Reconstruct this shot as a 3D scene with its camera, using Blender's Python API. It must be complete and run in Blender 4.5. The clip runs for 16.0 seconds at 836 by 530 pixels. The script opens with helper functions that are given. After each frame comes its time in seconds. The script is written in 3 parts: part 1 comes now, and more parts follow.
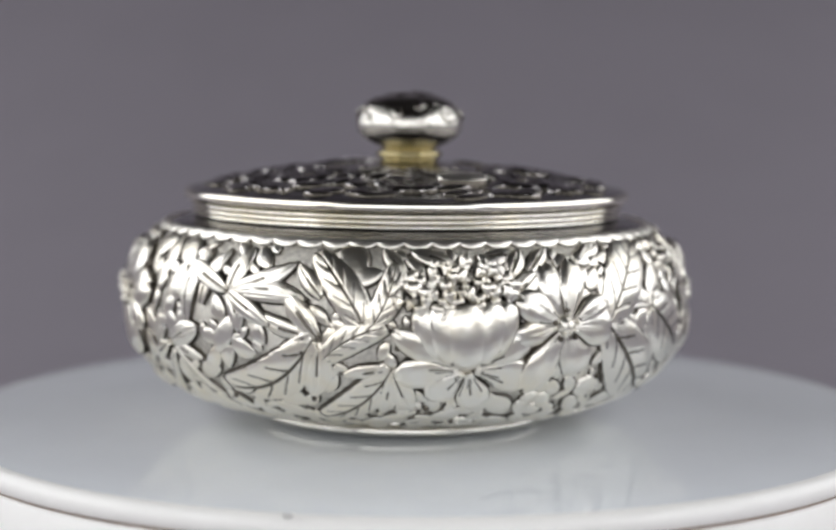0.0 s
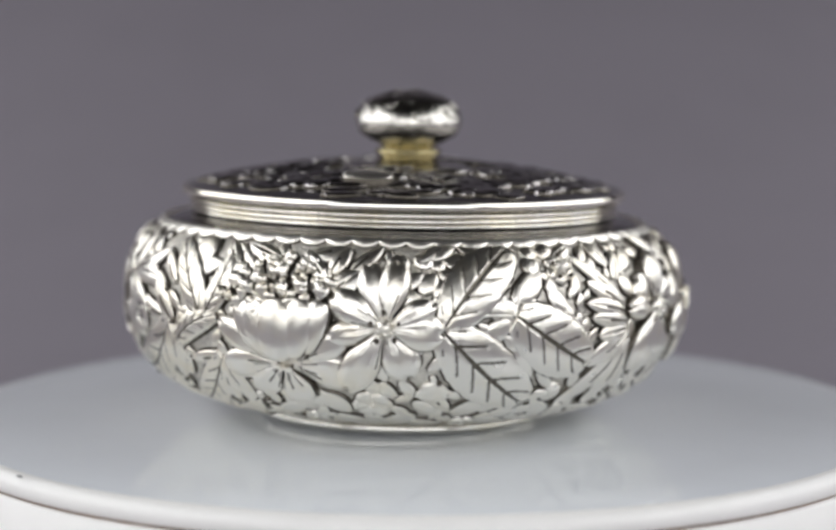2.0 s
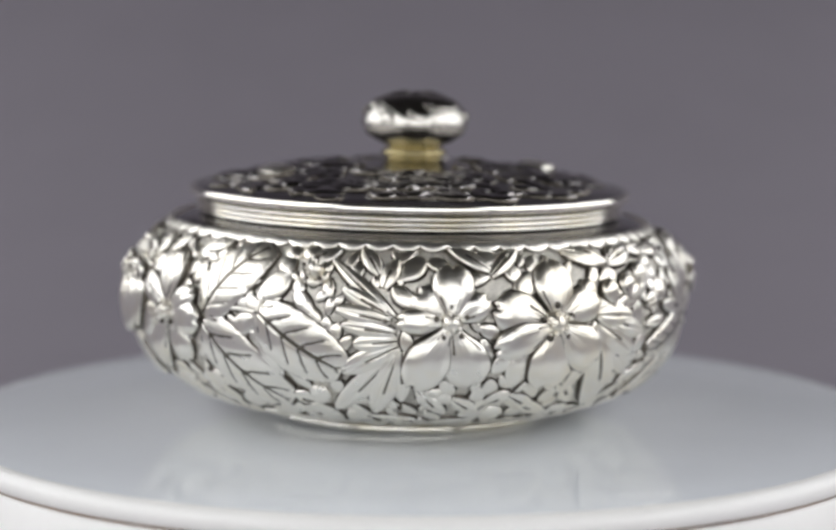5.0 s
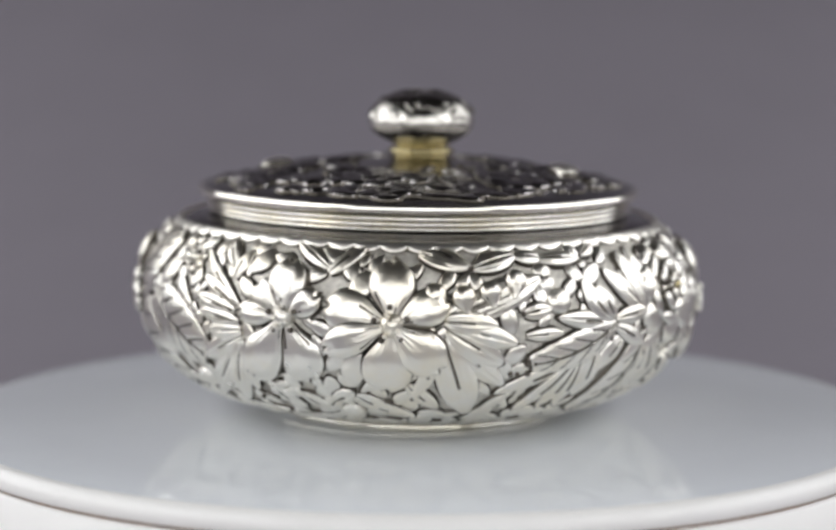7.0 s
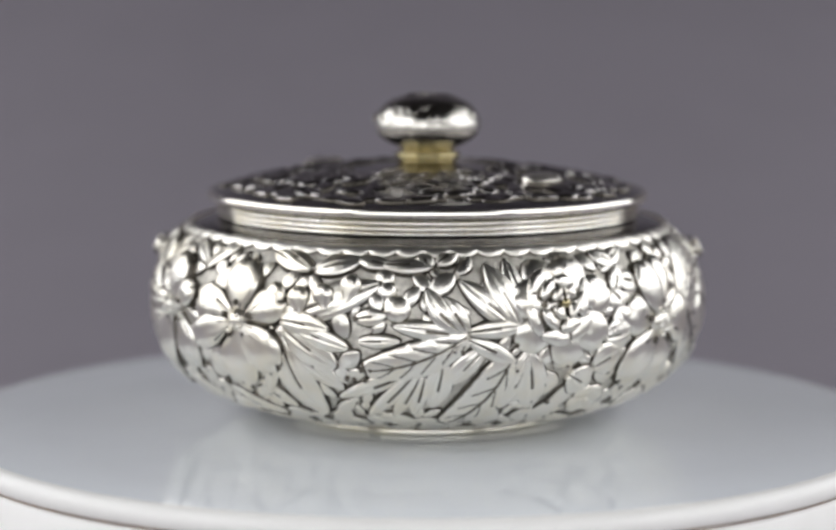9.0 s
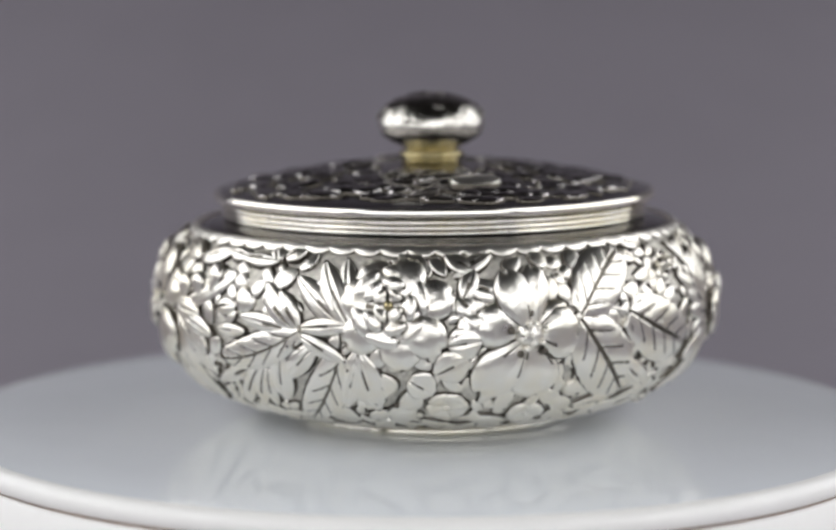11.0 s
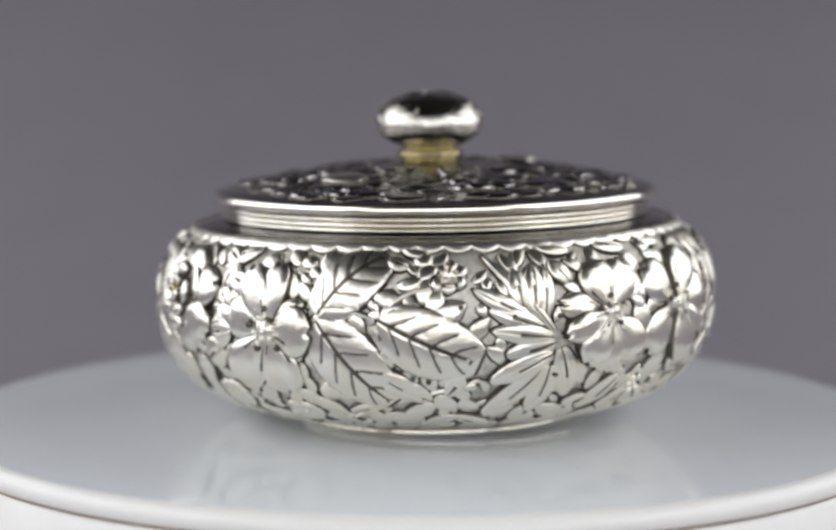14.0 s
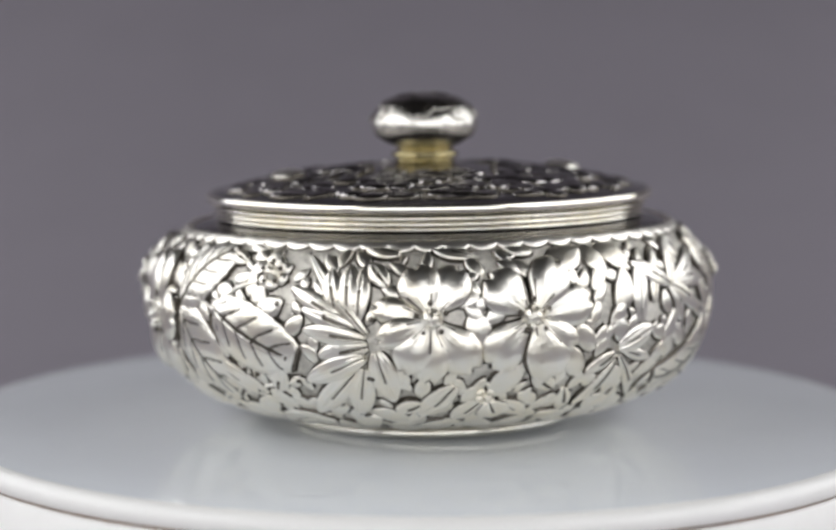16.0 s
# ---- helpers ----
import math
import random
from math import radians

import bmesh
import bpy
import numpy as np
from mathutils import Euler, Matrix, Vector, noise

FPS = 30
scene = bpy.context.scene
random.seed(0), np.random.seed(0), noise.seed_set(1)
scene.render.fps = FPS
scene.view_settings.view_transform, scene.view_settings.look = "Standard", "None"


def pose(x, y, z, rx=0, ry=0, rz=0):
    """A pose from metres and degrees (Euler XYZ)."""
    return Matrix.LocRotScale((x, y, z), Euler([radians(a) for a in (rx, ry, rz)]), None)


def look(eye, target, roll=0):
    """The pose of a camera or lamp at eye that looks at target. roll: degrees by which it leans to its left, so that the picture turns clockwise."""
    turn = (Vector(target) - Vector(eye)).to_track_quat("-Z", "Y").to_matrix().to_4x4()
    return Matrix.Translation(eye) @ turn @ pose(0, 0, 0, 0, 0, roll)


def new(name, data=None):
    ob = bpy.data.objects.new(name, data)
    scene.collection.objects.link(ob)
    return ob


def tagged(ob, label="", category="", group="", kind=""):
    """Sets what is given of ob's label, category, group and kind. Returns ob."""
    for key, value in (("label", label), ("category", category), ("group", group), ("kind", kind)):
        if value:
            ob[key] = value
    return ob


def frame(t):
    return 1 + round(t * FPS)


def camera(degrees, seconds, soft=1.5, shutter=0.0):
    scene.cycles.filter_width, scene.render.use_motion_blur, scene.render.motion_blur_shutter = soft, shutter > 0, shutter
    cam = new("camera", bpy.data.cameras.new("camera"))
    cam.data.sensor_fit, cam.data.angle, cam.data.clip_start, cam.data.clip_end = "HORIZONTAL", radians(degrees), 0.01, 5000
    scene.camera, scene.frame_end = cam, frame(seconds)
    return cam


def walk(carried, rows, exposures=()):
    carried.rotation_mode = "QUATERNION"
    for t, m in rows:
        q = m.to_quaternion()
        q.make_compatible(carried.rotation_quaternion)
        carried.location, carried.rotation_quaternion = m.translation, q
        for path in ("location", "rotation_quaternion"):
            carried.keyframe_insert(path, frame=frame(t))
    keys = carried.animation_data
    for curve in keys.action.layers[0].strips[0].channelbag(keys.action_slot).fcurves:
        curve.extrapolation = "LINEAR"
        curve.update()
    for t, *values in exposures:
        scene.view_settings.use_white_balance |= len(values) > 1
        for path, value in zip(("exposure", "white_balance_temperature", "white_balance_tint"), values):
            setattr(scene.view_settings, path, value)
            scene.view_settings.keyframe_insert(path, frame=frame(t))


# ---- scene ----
# The turntable's axis is the z axis, its top is z = 0.
TURN = 16.9          # degrees a second, clockwise from above
EYE = (0.0, -0.4267, 0.0789)
cam = camera(23.31, 16.0, soft=3.2)
cam.data.dof.use_dof = True
cam.data.dof.focus_distance = 0.375
cam.data.dof.aperture_fstop = 9


def aim(pitch, yaw=0.05, roll=0.16):
    p, w = radians(pitch), radians(yaw)
    return look(EYE, (EYE[0] - math.sin(w) * math.cos(p), EYE[1] + math.cos(w) * math.cos(p), EYE[2] - math.sin(p)), roll)


walk(cam, [(0, aim(6.442)), (0.5, aim(6.430)), (1, aim(6.436)), (1.5, aim(6.457)), (2, aim(6.493)), (2.5, aim(6.492)), (3, aim(6.472)), (3.5, aim(6.472)), (4, aim(6.457)), (6.5, aim(6.510)), (7, aim(6.519)), (7.5, aim(6.448)), (8, aim(6.442)), (8.5, aim(6.415)), (9, aim(6.410)), (11.5, aim(6.445)), (12, aim(6.443)), (12.5, aim(6.434)), (13, aim(6.460)), (13.5, aim(6.474)), (14, aim(6.472)), (14.5, aim(6.469)), (15, aim(6.481)), (15.5, aim(6.468)), (16, aim(6.455))])

# ---- light ----
world = bpy.data.worlds.new("world")
world.use_nodes = True
world.node_tree.nodes["Background"].inputs[0].default_value = (0.5, 0.5, 0.52, 1)
world.node_tree.nodes["Background"].inputs[1].default_value = 0.05
scene.world = world
scene.view_settings.exposure = 0.51


def softbox(name, eye, target, wide, high, watts, colour=(0.965, 0.97, 1.0)):
    lamp = bpy.data.lights.new(name, "AREA")
    lamp.shape, lamp.size, lamp.size_y, lamp.energy, lamp.color = "RECTANGLE", wide, high, watts, colour
    ob = new(name, lamp)
    ob.matrix_basis = look(eye, target)
    return ob


# a light tent: white sides that run from beside the camera to far behind the turntable, with a lamp shining through each
softbox("tent_side", (-0.62, -0.06, 0.31), (0, -0.02, 0.05), 1.20, 0.56, 3.45)
softbox("tent_side", (0.62, -0.06, 0.31), (0, -0.02, 0.05), 1.20, 0.56, 3.15)
softbox("softbox", (-0.50, -0.42, 0.38), (0, 0, 0.03), 0.34, 0.32, 0.22)
softbox("softbox", (0.50, -0.42, 0.38), (0, 0, 0.03), 0.34, 0.32, 0.2)
softbox("tent_front", (0, -0.80, 0.19), (0, 0, 0.04), 1.2, 0.38, 2.35)


# ---- materials ----
def material(name, colour, rough, metal=0.0, vary=0.15, grain=400.0, bump=0.0, bump_scale=1500.0, stain=None, coat=0.0):
    """A surface with two scales of tone, uneven gloss and fine relief. Scales are per metre."""
    m = bpy.data.materials.new(name)
    m.use_nodes = True
    n, l = m.node_tree.nodes, m.node_tree.links
    b = n["Principled BSDF"]
    b.inputs["Metallic"].default_value = metal
    b.inputs["Coat Weight"].default_value = coat
    b.inputs["Coat Roughness"].default_value = 0.06
    co = n.new("ShaderNodeTexCoord")
    fine, broad = n.new("ShaderNodeTexNoise"), n.new("ShaderNodeTexNoise")
    fine.inputs["Scale"].default_value, broad.inputs["Scale"].default_value = grain, grain / 9
    fine.inputs["Detail"].default_value = 4
    for t in (fine, broad):
        l.new(co.outputs["Object"], t.inputs["Vector"])
    add = n.new("ShaderNodeMath")
    add.operation = "MULTIPLY_ADD"
    add.inputs[1].default_value = 0.5
    l.new(fine.outputs[0], add.inputs[0])
    half = n.new("ShaderNodeMath")
    half.operation = "MULTIPLY"
    half.inputs[1].default_value = 0.5
    l.new(broad.outputs[0], half.inputs[0])
    l.new(half.outputs[0], add.inputs[2])
    ramp = n.new("ShaderNodeValToRGB")
    lo = stain or tuple(c * (1 - vary) for c in colour)
    ramp.color_ramp.elements[0].position, ramp.color_ramp.elements[1].position = 0.36, 0.58
    ramp.color_ramp.elements[0].color, ramp.color_ramp.elements[1].color = (*lo, 1), (*colour, 1)
    l.new(add.outputs[0], ramp.inputs[0])
    l.new(ramp.outputs[0], b.inputs["Base Color"])
    mr = n.new("ShaderNodeMapRange")
    mr.inputs[3].default_value, mr.inputs[4].default_value = rough * 1.25, rough * 0.8
    l.new(add.outputs[0], mr.inputs[0])
    l.new(mr.outputs[0], b.inputs["Roughness"])
    if bump:
        bn, bt = n.new("ShaderNodeBump"), n.new("ShaderNodeTexNoise")
        bt.inputs["Scale"].default_value, bt.inputs["Detail"].default_value = bump_scale, 3
        bn.inputs["Strength"].default_value, bn.inputs["Distance"].default_value = 1.0, bump
        l.new(co.outputs["Object"], bt.inputs["Vector"])
        l.new(bt.outputs[0], bn.inputs["Height"])
        l.new(bn.outputs[0], b.inputs["Normal"])
    return m


SILVER = material("polished_silver", (0.80, 0.775, 0.71), 0.29, 1, 0.10, 260, 0.00008, 900, stain=(0.80, 0.745, 0.62))
BAND = material("satin_silver_band", (0.88, 0.85, 0.77), 0.32, 1, 0.08, 200, 0.00006, 1500)
SMOOTH = material("smooth_silver", (0.92, 0.895, 0.83), 0.15, 1, 0.06, 110, stain=(0.86, 0.81, 0.66))
GROUND = material("stippled_silver", (0.72, 0.69, 0.62), 0.42, 1, 0.35, 900, 0.0003, 2600)
OXIDE = material("oxidised_silver", (0.14, 0.125, 0.105), 0.42, 1, 0.4, 700, 0.0002, 2200)
# the jar's silver, darkened for the lid's dim upward reflections
LIDSILVER = material("lid_silver_darkened", (0.50, 0.475, 0.46), 0.16, 1, 0.45, 500, 0.00014, 1100)
KNOBSILVER = material("knob_silver", (0.70, 0.675, 0.615), 0.16, 1, 0.35, 900, 0.00014, 1300)
LINE = material("chased_line_patina", (0.15, 0.135, 0.11), 0.4, 1, 0.4, 700)
# smooth silver with the dark ceiling's reflection put into its colour
DUSK = material("smooth_silver_dark_reflection", (0.20, 0.19, 0.187), 0.14, 1, 0.3, 200)
GILT = material("tarnished_silver", (0.40, 0.345, 0.195), 0.15, 1, 0.1, 300)
PLATE = material("white_gloss_plate", (0.82, 0.855, 0.885), 0.08, 0, 0.03, 60, 0.0, 100)
SIDE = material("white_plastic", (0.84, 0.83, 0.80), 0.35, 0, 0.04, 80, 0.00004, 900)
SEAM = material("brown_seam", (0.26, 0.17, 0.11), 0.6, 0, 0.4, 300)
INK = material("dark_blue_marker_ink", (0.02, 0.02, 0.045), 0.5, 0, 0.4, 500)
SPECK = material("dark_speck", (0.03, 0.03, 0.03), 0.6, 0, 0.3, 900)
PAPER = material("grey_backdrop_paper", (0.247, 0.225, 0.257), 0.9, 0, 0.05, 20, 0.0002, 300)
WALL = material("dark_studio_wall", (0.10, 0.095, 0.09), 0.9, 0, 0.2, 3)
TABLE = material("pale_table_top", (0.5, 0.49, 0.48), 0.5, 0, 0.1, 30)


# ---- mesh helpers ----
def to_mesh(name, verts, faces, mats, slots=None, smooth=True):
    me = bpy.data.meshes.new(name)
    me.from_pydata(verts, [], faces)
    for m in mats if isinstance(mats, (list, tuple)) else [mats]:
        me.materials.append(m)
    me.polygons.foreach_set("use_smooth", [smooth] * len(faces))
    if slots:
        me.polygons.foreach_set("material_index", slots)
    me.update()
    return me


def part(name, me, parent=None, label=""):
    ob = new(name, me)
    ob.parent = parent
    return tagged(ob, label)


def spline(points, steps):
    """A smooth line through the points (Catmull-Rom)."""
    pts = [Vector(p) for p in points]
    pts = [2 * pts[0] - pts[1]] + pts + [2 * pts[-1] - pts[-2]]
    out = []
    for i in range(1, len(pts) - 2):
        a, b, c, d = pts[i - 1:i + 3]
        for k in range(steps):
            t = k / steps
            out.append(0.5 * (2 * b + (c - a) * t + (2 * a - 5 * b + 4 * c - d) * t * t + (3 * b - a - 3 * c + d) * t ** 3))
    return out + [pts[-2]]


def turned(name, line, mats, around=192, slot=None, close=False):
    """A turned form: the line (r, z) swept round the z axis."""
    verts, faces, slots = [], [], []
    n = len(line)
    for i in range(around):
        a = 2 * math.pi * i / around
        verts += [(r * math.sin(a), -r * math.cos(a), z) for r, z in line]
    for i in range(around):
        j = (i + 1) % around
        for k in range(n if close else n - 1):
            m = (k + 1) % n
            faces.append((i * n + k, j * n + k, j * n + m, i * n + m))
            slots.append(slot(k) if slot else 0)
    return to_mesh(name, verts, faces, mats, slots)


# ---- the studio ----
def grid_sheet(name, fn, nu, nv, mat):
    verts = [fn(i / nu, j / nv) for j in range(nv + 1) for i in range(nu + 1)]
    w = nu + 1
    faces = [(j * w + i, j * w + i + 1, (j + 1) * w + i + 1, (j + 1) * w + i) for j in range(nv) for i in range(nu)]
    return to_mesh(name, verts, faces, mat)


def box(name, x0, x1, y0, y1, z0, z1, mat):
    v = [(x, y, z) for x in (x0, x1) for y in (y0, y1) for z in (z0, z1)]
    f = [(0, 1, 3, 2), (4, 6, 7, 5), (0, 4, 5, 1), (2, 3, 7, 6), (0, 2, 6, 4), (1, 5, 7, 3)]
    return to_mesh(name, v, f, mat, smooth=False)


def sweep(u, v):
    """The paper runs over the table and curves up far behind the turntable."""
    s = v * 2.4
    x = (u - 0.5) * 2.6
    if s < 0.55:
        return (x, -0.35 + s, -0.0485)
    if s < 0.55 + 0.85 * math.pi / 2:
        a = (s - 0.55) / 0.85
        return (x, 0.20 + 0.85 * math.sin(a), -0.0485 + 0.85 * (1 - math.cos(a)))
    return (x, 1.05, 0.8015 + s - 0.55 - 0.85 * math.pi / 2)


paper = new("backdrop", grid_sheet("backdrop", sweep, 24, 70, PAPER))
tagged(paper, "plain grey seamless paper backdrop curving up behind the turntable", "backdrop", kind="structure")
table = new("table_top", box("table_top", -1.35, 1.35, -0.36, 1.12, -0.08, -0.05, TABLE))
tagged(table, "plain pale table top under the grey paper", "table", kind="structure")
for nm, b in (("floor", (-1.6, 1.6, -1.8, 1.2, -0.9, -0.8)), ("ceiling", (-1.6, 1.6, -1.8, 1.2, 1.6, 1.7)),
              ("wall_north", (-1.6, 1.6, 1.2, 1.3, -0.9, 1.7)), ("wall_south", (-1.6, 1.6, -1.9, -1.8, -0.9, 1.7)),
              ("wall_east", (1.6, 1.7, -1.9, 1.3, -0.9, 1.7)), ("wall_west", (-1.7, -1.6, -1.9, 1.3, -0.9, 1.7))):
    tagged(new(nm, box(nm, *b, WALL)), "plain dark painted studio " + nm.split("_")[0], nm.split("_")[0], kind="structure")

# ---- the turntable ----
RT = 0.1004
turntable = tagged(new("turntable"), "round glossy white turntable with a thin brown seam under its lip", "turntable")
lip = [(0.0, 0.0), (0.03, 0.0), (0.06, 0.0), (0.08, 0.0), (RT - 0.0035, 0.0)]
lip += [(RT - 0.0035 + 0.0025 * math.sin(a), -0.0025 + 0.0025 * math.cos(a)) for a in [radians(k * 10) for k in range(1, 10)]]
lip += [(RT - 0.001, -0.0036), (RT - 0.0014, -0.0040), (0.05, -0.0040)]
part("plate", turned("plate", lip, [PLATE, SIDE], 256, lambda k: 0 if k < 4 else 1), turntable, "glossy white round plate with a rounded lip")
part("seam", turned("seam", [(0.05, -0.0040), (RT - 0.0022, -0.0040), (RT - 0.0022, -0.0047), (0.05, -0.0047)], SEAM, 256), turntable, "thin brown seam line")
part("drum", turned("drum", [(0.0, -0.0047), (RT - 0.0016, -0.0047), (RT - 0.0012, -0.0052), (RT - 0.0012, -0.042), (RT - 0.004, -0.045), (0.0, -0.045)], SIDE, 256), turntable, "white plastic drum")
part("foot_pad", turned("foot_pad", [(0, -0.045), (0.09, -0.045), (0.09, -0.0479), (0, -0.0479)], WALL, 96), turntable, "dark rubber foot pad")

# ---- the jar ----
OFF, OFF_AT = 0.0037, -53.0      # the jar stands off the turntable's axis
WALL_LINE = spline([(0.0294, 0.0027), (0.0380, 0.0035), (0.0456, 0.0058), (0.0509, 0.0093), (0.0546, 0.0136), (0.0567, 0.0183), (0.0574, 0.0240),
                    (0.0570, 0.0290), (0.0552, 0.0339), (0.0527, 0.0372), (0.0502, 0.0392), (0.0476, 0.0404), (0.0450, 0.0411), (0.0424, 0.0414)], 8)
LEN = [0.0]
for p0, p1 in zip(WALL_LINE, WALL_LINE[1:]):
    LEN.append(LEN[-1] + (p1 - p0).length)
BELLY = LEN[6 * 8]


def wall(v):
    """Radius, height and outward normal of the jar's wall, v metres up along it from the belly."""
    s = min(max(v + BELLY, 0.0), LEN[-1] - 1e-9)
    i = int(np.searchsorted(LEN, s, side="right")) - 1
    k = (s - LEN[i]) / (LEN[i + 1] - LEN[i])
    p = WALL_LINE[i].lerp(WALL_LINE[i + 1], k)
    lo, hi = WALL_LINE[max(i - 2, 0)], WALL_LINE[min(i + 3, len(WALL_LINE) - 1)]
    d = (hi - lo).normalized()
    return p[0], p[1], d[1], -d[0]


def on_wall(phi, v, h):
    r, z, nr, nz = wall(v)
    a = radians(phi)
    r += h * nr
    return (r * math.sin(a), -r * math.cos(a), z + h * nz)


jar = tagged(new("powder_jar"), "round repousse silver powder jar chased with flowers and leaves, lid on", "jar")
# the shoulder above the border gets DUSK, its dark reflection painted in
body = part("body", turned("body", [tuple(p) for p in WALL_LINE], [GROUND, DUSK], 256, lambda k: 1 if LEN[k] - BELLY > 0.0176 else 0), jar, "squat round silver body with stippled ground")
part("foot", turned("foot", [(0.0, 0.0005), (0.0285, 0.0004), (0.0293, -0.0006)] + [(0.0297 + 0.0009 * math.cos(q), 0.0003 + 0.0009 * math.sin(q)) for q in [radians(k) for k in range(-90, 91, 20)]] + [(0.0296, 0.0012), (0.0293, 0.0020), (0.0298, 0.0032), (0.0, 0.0034)], SMOOTH, 192), jar, "low turned silver foot ring")


def bead(r, z, k, n=6):
    return [(r + k * math.cos(a), z + k * math.sin(a)) for a in [math.pi * (i / n - 0.5) for i in range(n + 1)]]


neck = [(0.0400, 0.0413), (0.0436, 0.0413)] + bead(0.0443, 0.0418, 0.0004) + [(0.0438, 0.0423)] + bead(0.0444, 0.0428, 0.0005) + [(0.0438, 0.0434)] + bead(0.0446, 0.0439, 0.0005) + [(0.0436, 0.0445), (0.0400, 0.0446)]
part("neck_ring", turned("neck_ring", neck, [SMOOTH, OXIDE], 192, lambda k: 1 if k in (8, 9, 16, 17) else 0), jar, "reeded silver neck ring")
# a recess in the same dark colour as the relief's outlines
part("neck", turned("neck", [(0.0427, 0.0398), (0.0421, 0.0405), (0.0421, 0.0412), (0.0430, 0.0416)], OXIDE, 192), jar, "dark recess under the neck ring")

LID_LINE = spline([(0.0453, 0.0467), (0.0440, 0.0470), (0.0420, 0.0474), (0.0385, 0.0479), (0.0325, 0.0490), (0.0245, 0.0503), (0.0160, 0.0513), (0.0060, 0.0522)], 6)
edge = [(0.0400, 0.0448), (0.0446, 0.0448), (0.0459, 0.0448), (0.0464, 0.0450), (0.0466, 0.0454), (0.0466, 0.0459), (0.0465, 0.0464), (0.0463, 0.0467), (0.0458, 0.0468)]
# inside the rim the lid is DUSK: dark overhead reflection as base colour
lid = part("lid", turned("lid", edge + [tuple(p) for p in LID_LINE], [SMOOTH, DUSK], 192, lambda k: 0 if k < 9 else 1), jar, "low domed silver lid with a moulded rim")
knob_line = spline([(0.0095, 0.0506), (0.0078, 0.0515), (0.0064, 0.0524), (0.0060, 0.0530), (0.0069, 0.0537), (0.0067, 0.0545), (0.0056, 0.0550), (0.0062, 0.0556),
                    (0.0080, 0.0564), (0.0101, 0.0578), (0.0110, 0.0592), (0.0112, 0.0606), (0.0106, 0.0626), (0.0086, 0.0649), (0.0052, 0.0663), (0.0, 0.0669)], 6)
knob = part("knob", turned("knob", [tuple(p) for p in knob_line], [GILT, KNOBSILVER], 96, lambda k: 0 if k < 7 * 6 else 1), lid, "mushroom silver knob with a tarnished yellow stem")
knob.matrix_basis = pose(0.0008 * math.sin(radians(152)), -0.0008 * math.cos(radians(152)), 0)      # set a little off the middle


# ---- the chased flowers and leaves ----
def patch(place, phi, v, angle, long, fn, nu=14, nw=10, rim=0.00022, lift=0.0):
    """Vertices and faces of one raised form. fn(u, s) gives along, across, height in metres and whether a chased line runs there;
    u is 0..1 along and s -1..1 across. Oxide is left in the chased lines and round the foot of the form."""
    r0 = place(0.0, v, 0.0)
    r0 = math.hypot(r0[0], r0[1])
    ca, sa = math.cos(radians(angle)), math.sin(radians(angle))
    verts, faces, slots, ink = [], [], [], []
    us = [0.0] + [0.5 - 0.5 * math.cos(math.pi * (i + 0.35) / nu) for i in range(nu)] + [1.0, 1.0, 1.0]
    ss = [-1.0, -1.0] + [math.sin(math.pi / 2 * (-1 + 2 * (j + 0.4) / nw)) for j in range(nw)] + [1.0, 1.0]
    nu_, nw_ = len(us), len(ss)
    for i, u in enumerate(us):
        for j, s in enumerate(ss):
            al, ac, h, line = fn(u, s)
            h += lift
            side = j < 2 or j > nw_ - 3
            tip = i > nu_ - 3
            if side:
                ac += rim if s > 0 else -rim
            if tip:
                al += rim
            if side or tip:
                h = 0.00005
            if j in (0, nw_ - 1) or i == 0 or i == nu_ - 1:
                h = -0.0004
            x, y = al * ca - ac * sa, al * sa + ac * ca
            verts.append(place(phi + math.degrees(x / r0), v + y, h))
            ink.append(line)
    for i in range(nu_ - 1):
        for j in range(nw_ - 1):
            f = (i * nw_ + j, i * nw_ + j + 1, (i + 1) * nw_ + j + 1, (i + 1) * nw_ + j)
            faces.append(f)
            edge = j < 2 or j > nw_ - 4 or i > nu_ - 4 or abs(ss[j] + ss[j + 1]) > 1.85 or us[i] + us[i + 1] > 1.94
            slots.append(1 if edge else 2 if sum(ink[k] for k in f) > 1.9 else 0)
    return verts, faces, slots


def dome(s, p=0.42):
    return max(1 - s * s, 0.0) ** p


def petal_form(long, wide, high, notch=0.12, ribs=3, seed=0.0):
    """A cupped petal, narrow at its foot and round at its end, with fine chased lines running out of the heart of the flower."""
    def fn(u, s):
        q = min(u / 0.54, 1.0)
        half = wide / 2 * (0.26 + 0.74 * q * q * (3 - 2 * q))
        if u > 0.62:
            half *= math.sqrt(max(1 - ((u - 0.62) / 0.39) ** 2.4, 0.0)) * 0.86 + 0.14
        al = long * (0.06 + 0.94 * u) - long * notch * math.exp(-(s / 0.30) ** 2) * max(0.0, u - 0.6) ** 2 * 6
        al -= long * 0.10 * s * s * u ** 2
        q = min(u / 0.66, 1.0)
        body_h = high * dome(s, 0.46) * (0.42 + 0.58 * q * q * (3 - 2 * q))
        if u > 0.58:
            body_h *= max(1 - ((u - 0.58) / 0.43) ** 2.4, 0.0) ** 0.6
        body_h -= high * 0.10 * math.exp(-((s - 0.2 * seed) / 0.3) ** 2) * math.sin(math.pi * min(u, 1)) ** 2
        wave = math.cos(math.pi * (2 * ribs + 1) * s)
        reach = 0.34 + 0.16 * math.cos(math.pi * 3 * s + seed * 3)
        lines = high * 0.045 * wave * max(0.0, 1 - u / 0.5)
        return al, half * s, body_h + lines, 1.0 if wave < -0.94 and 0.05 < u < reach and ribs > 1 and abs(s) < 0.9 else 0.0
    return fn


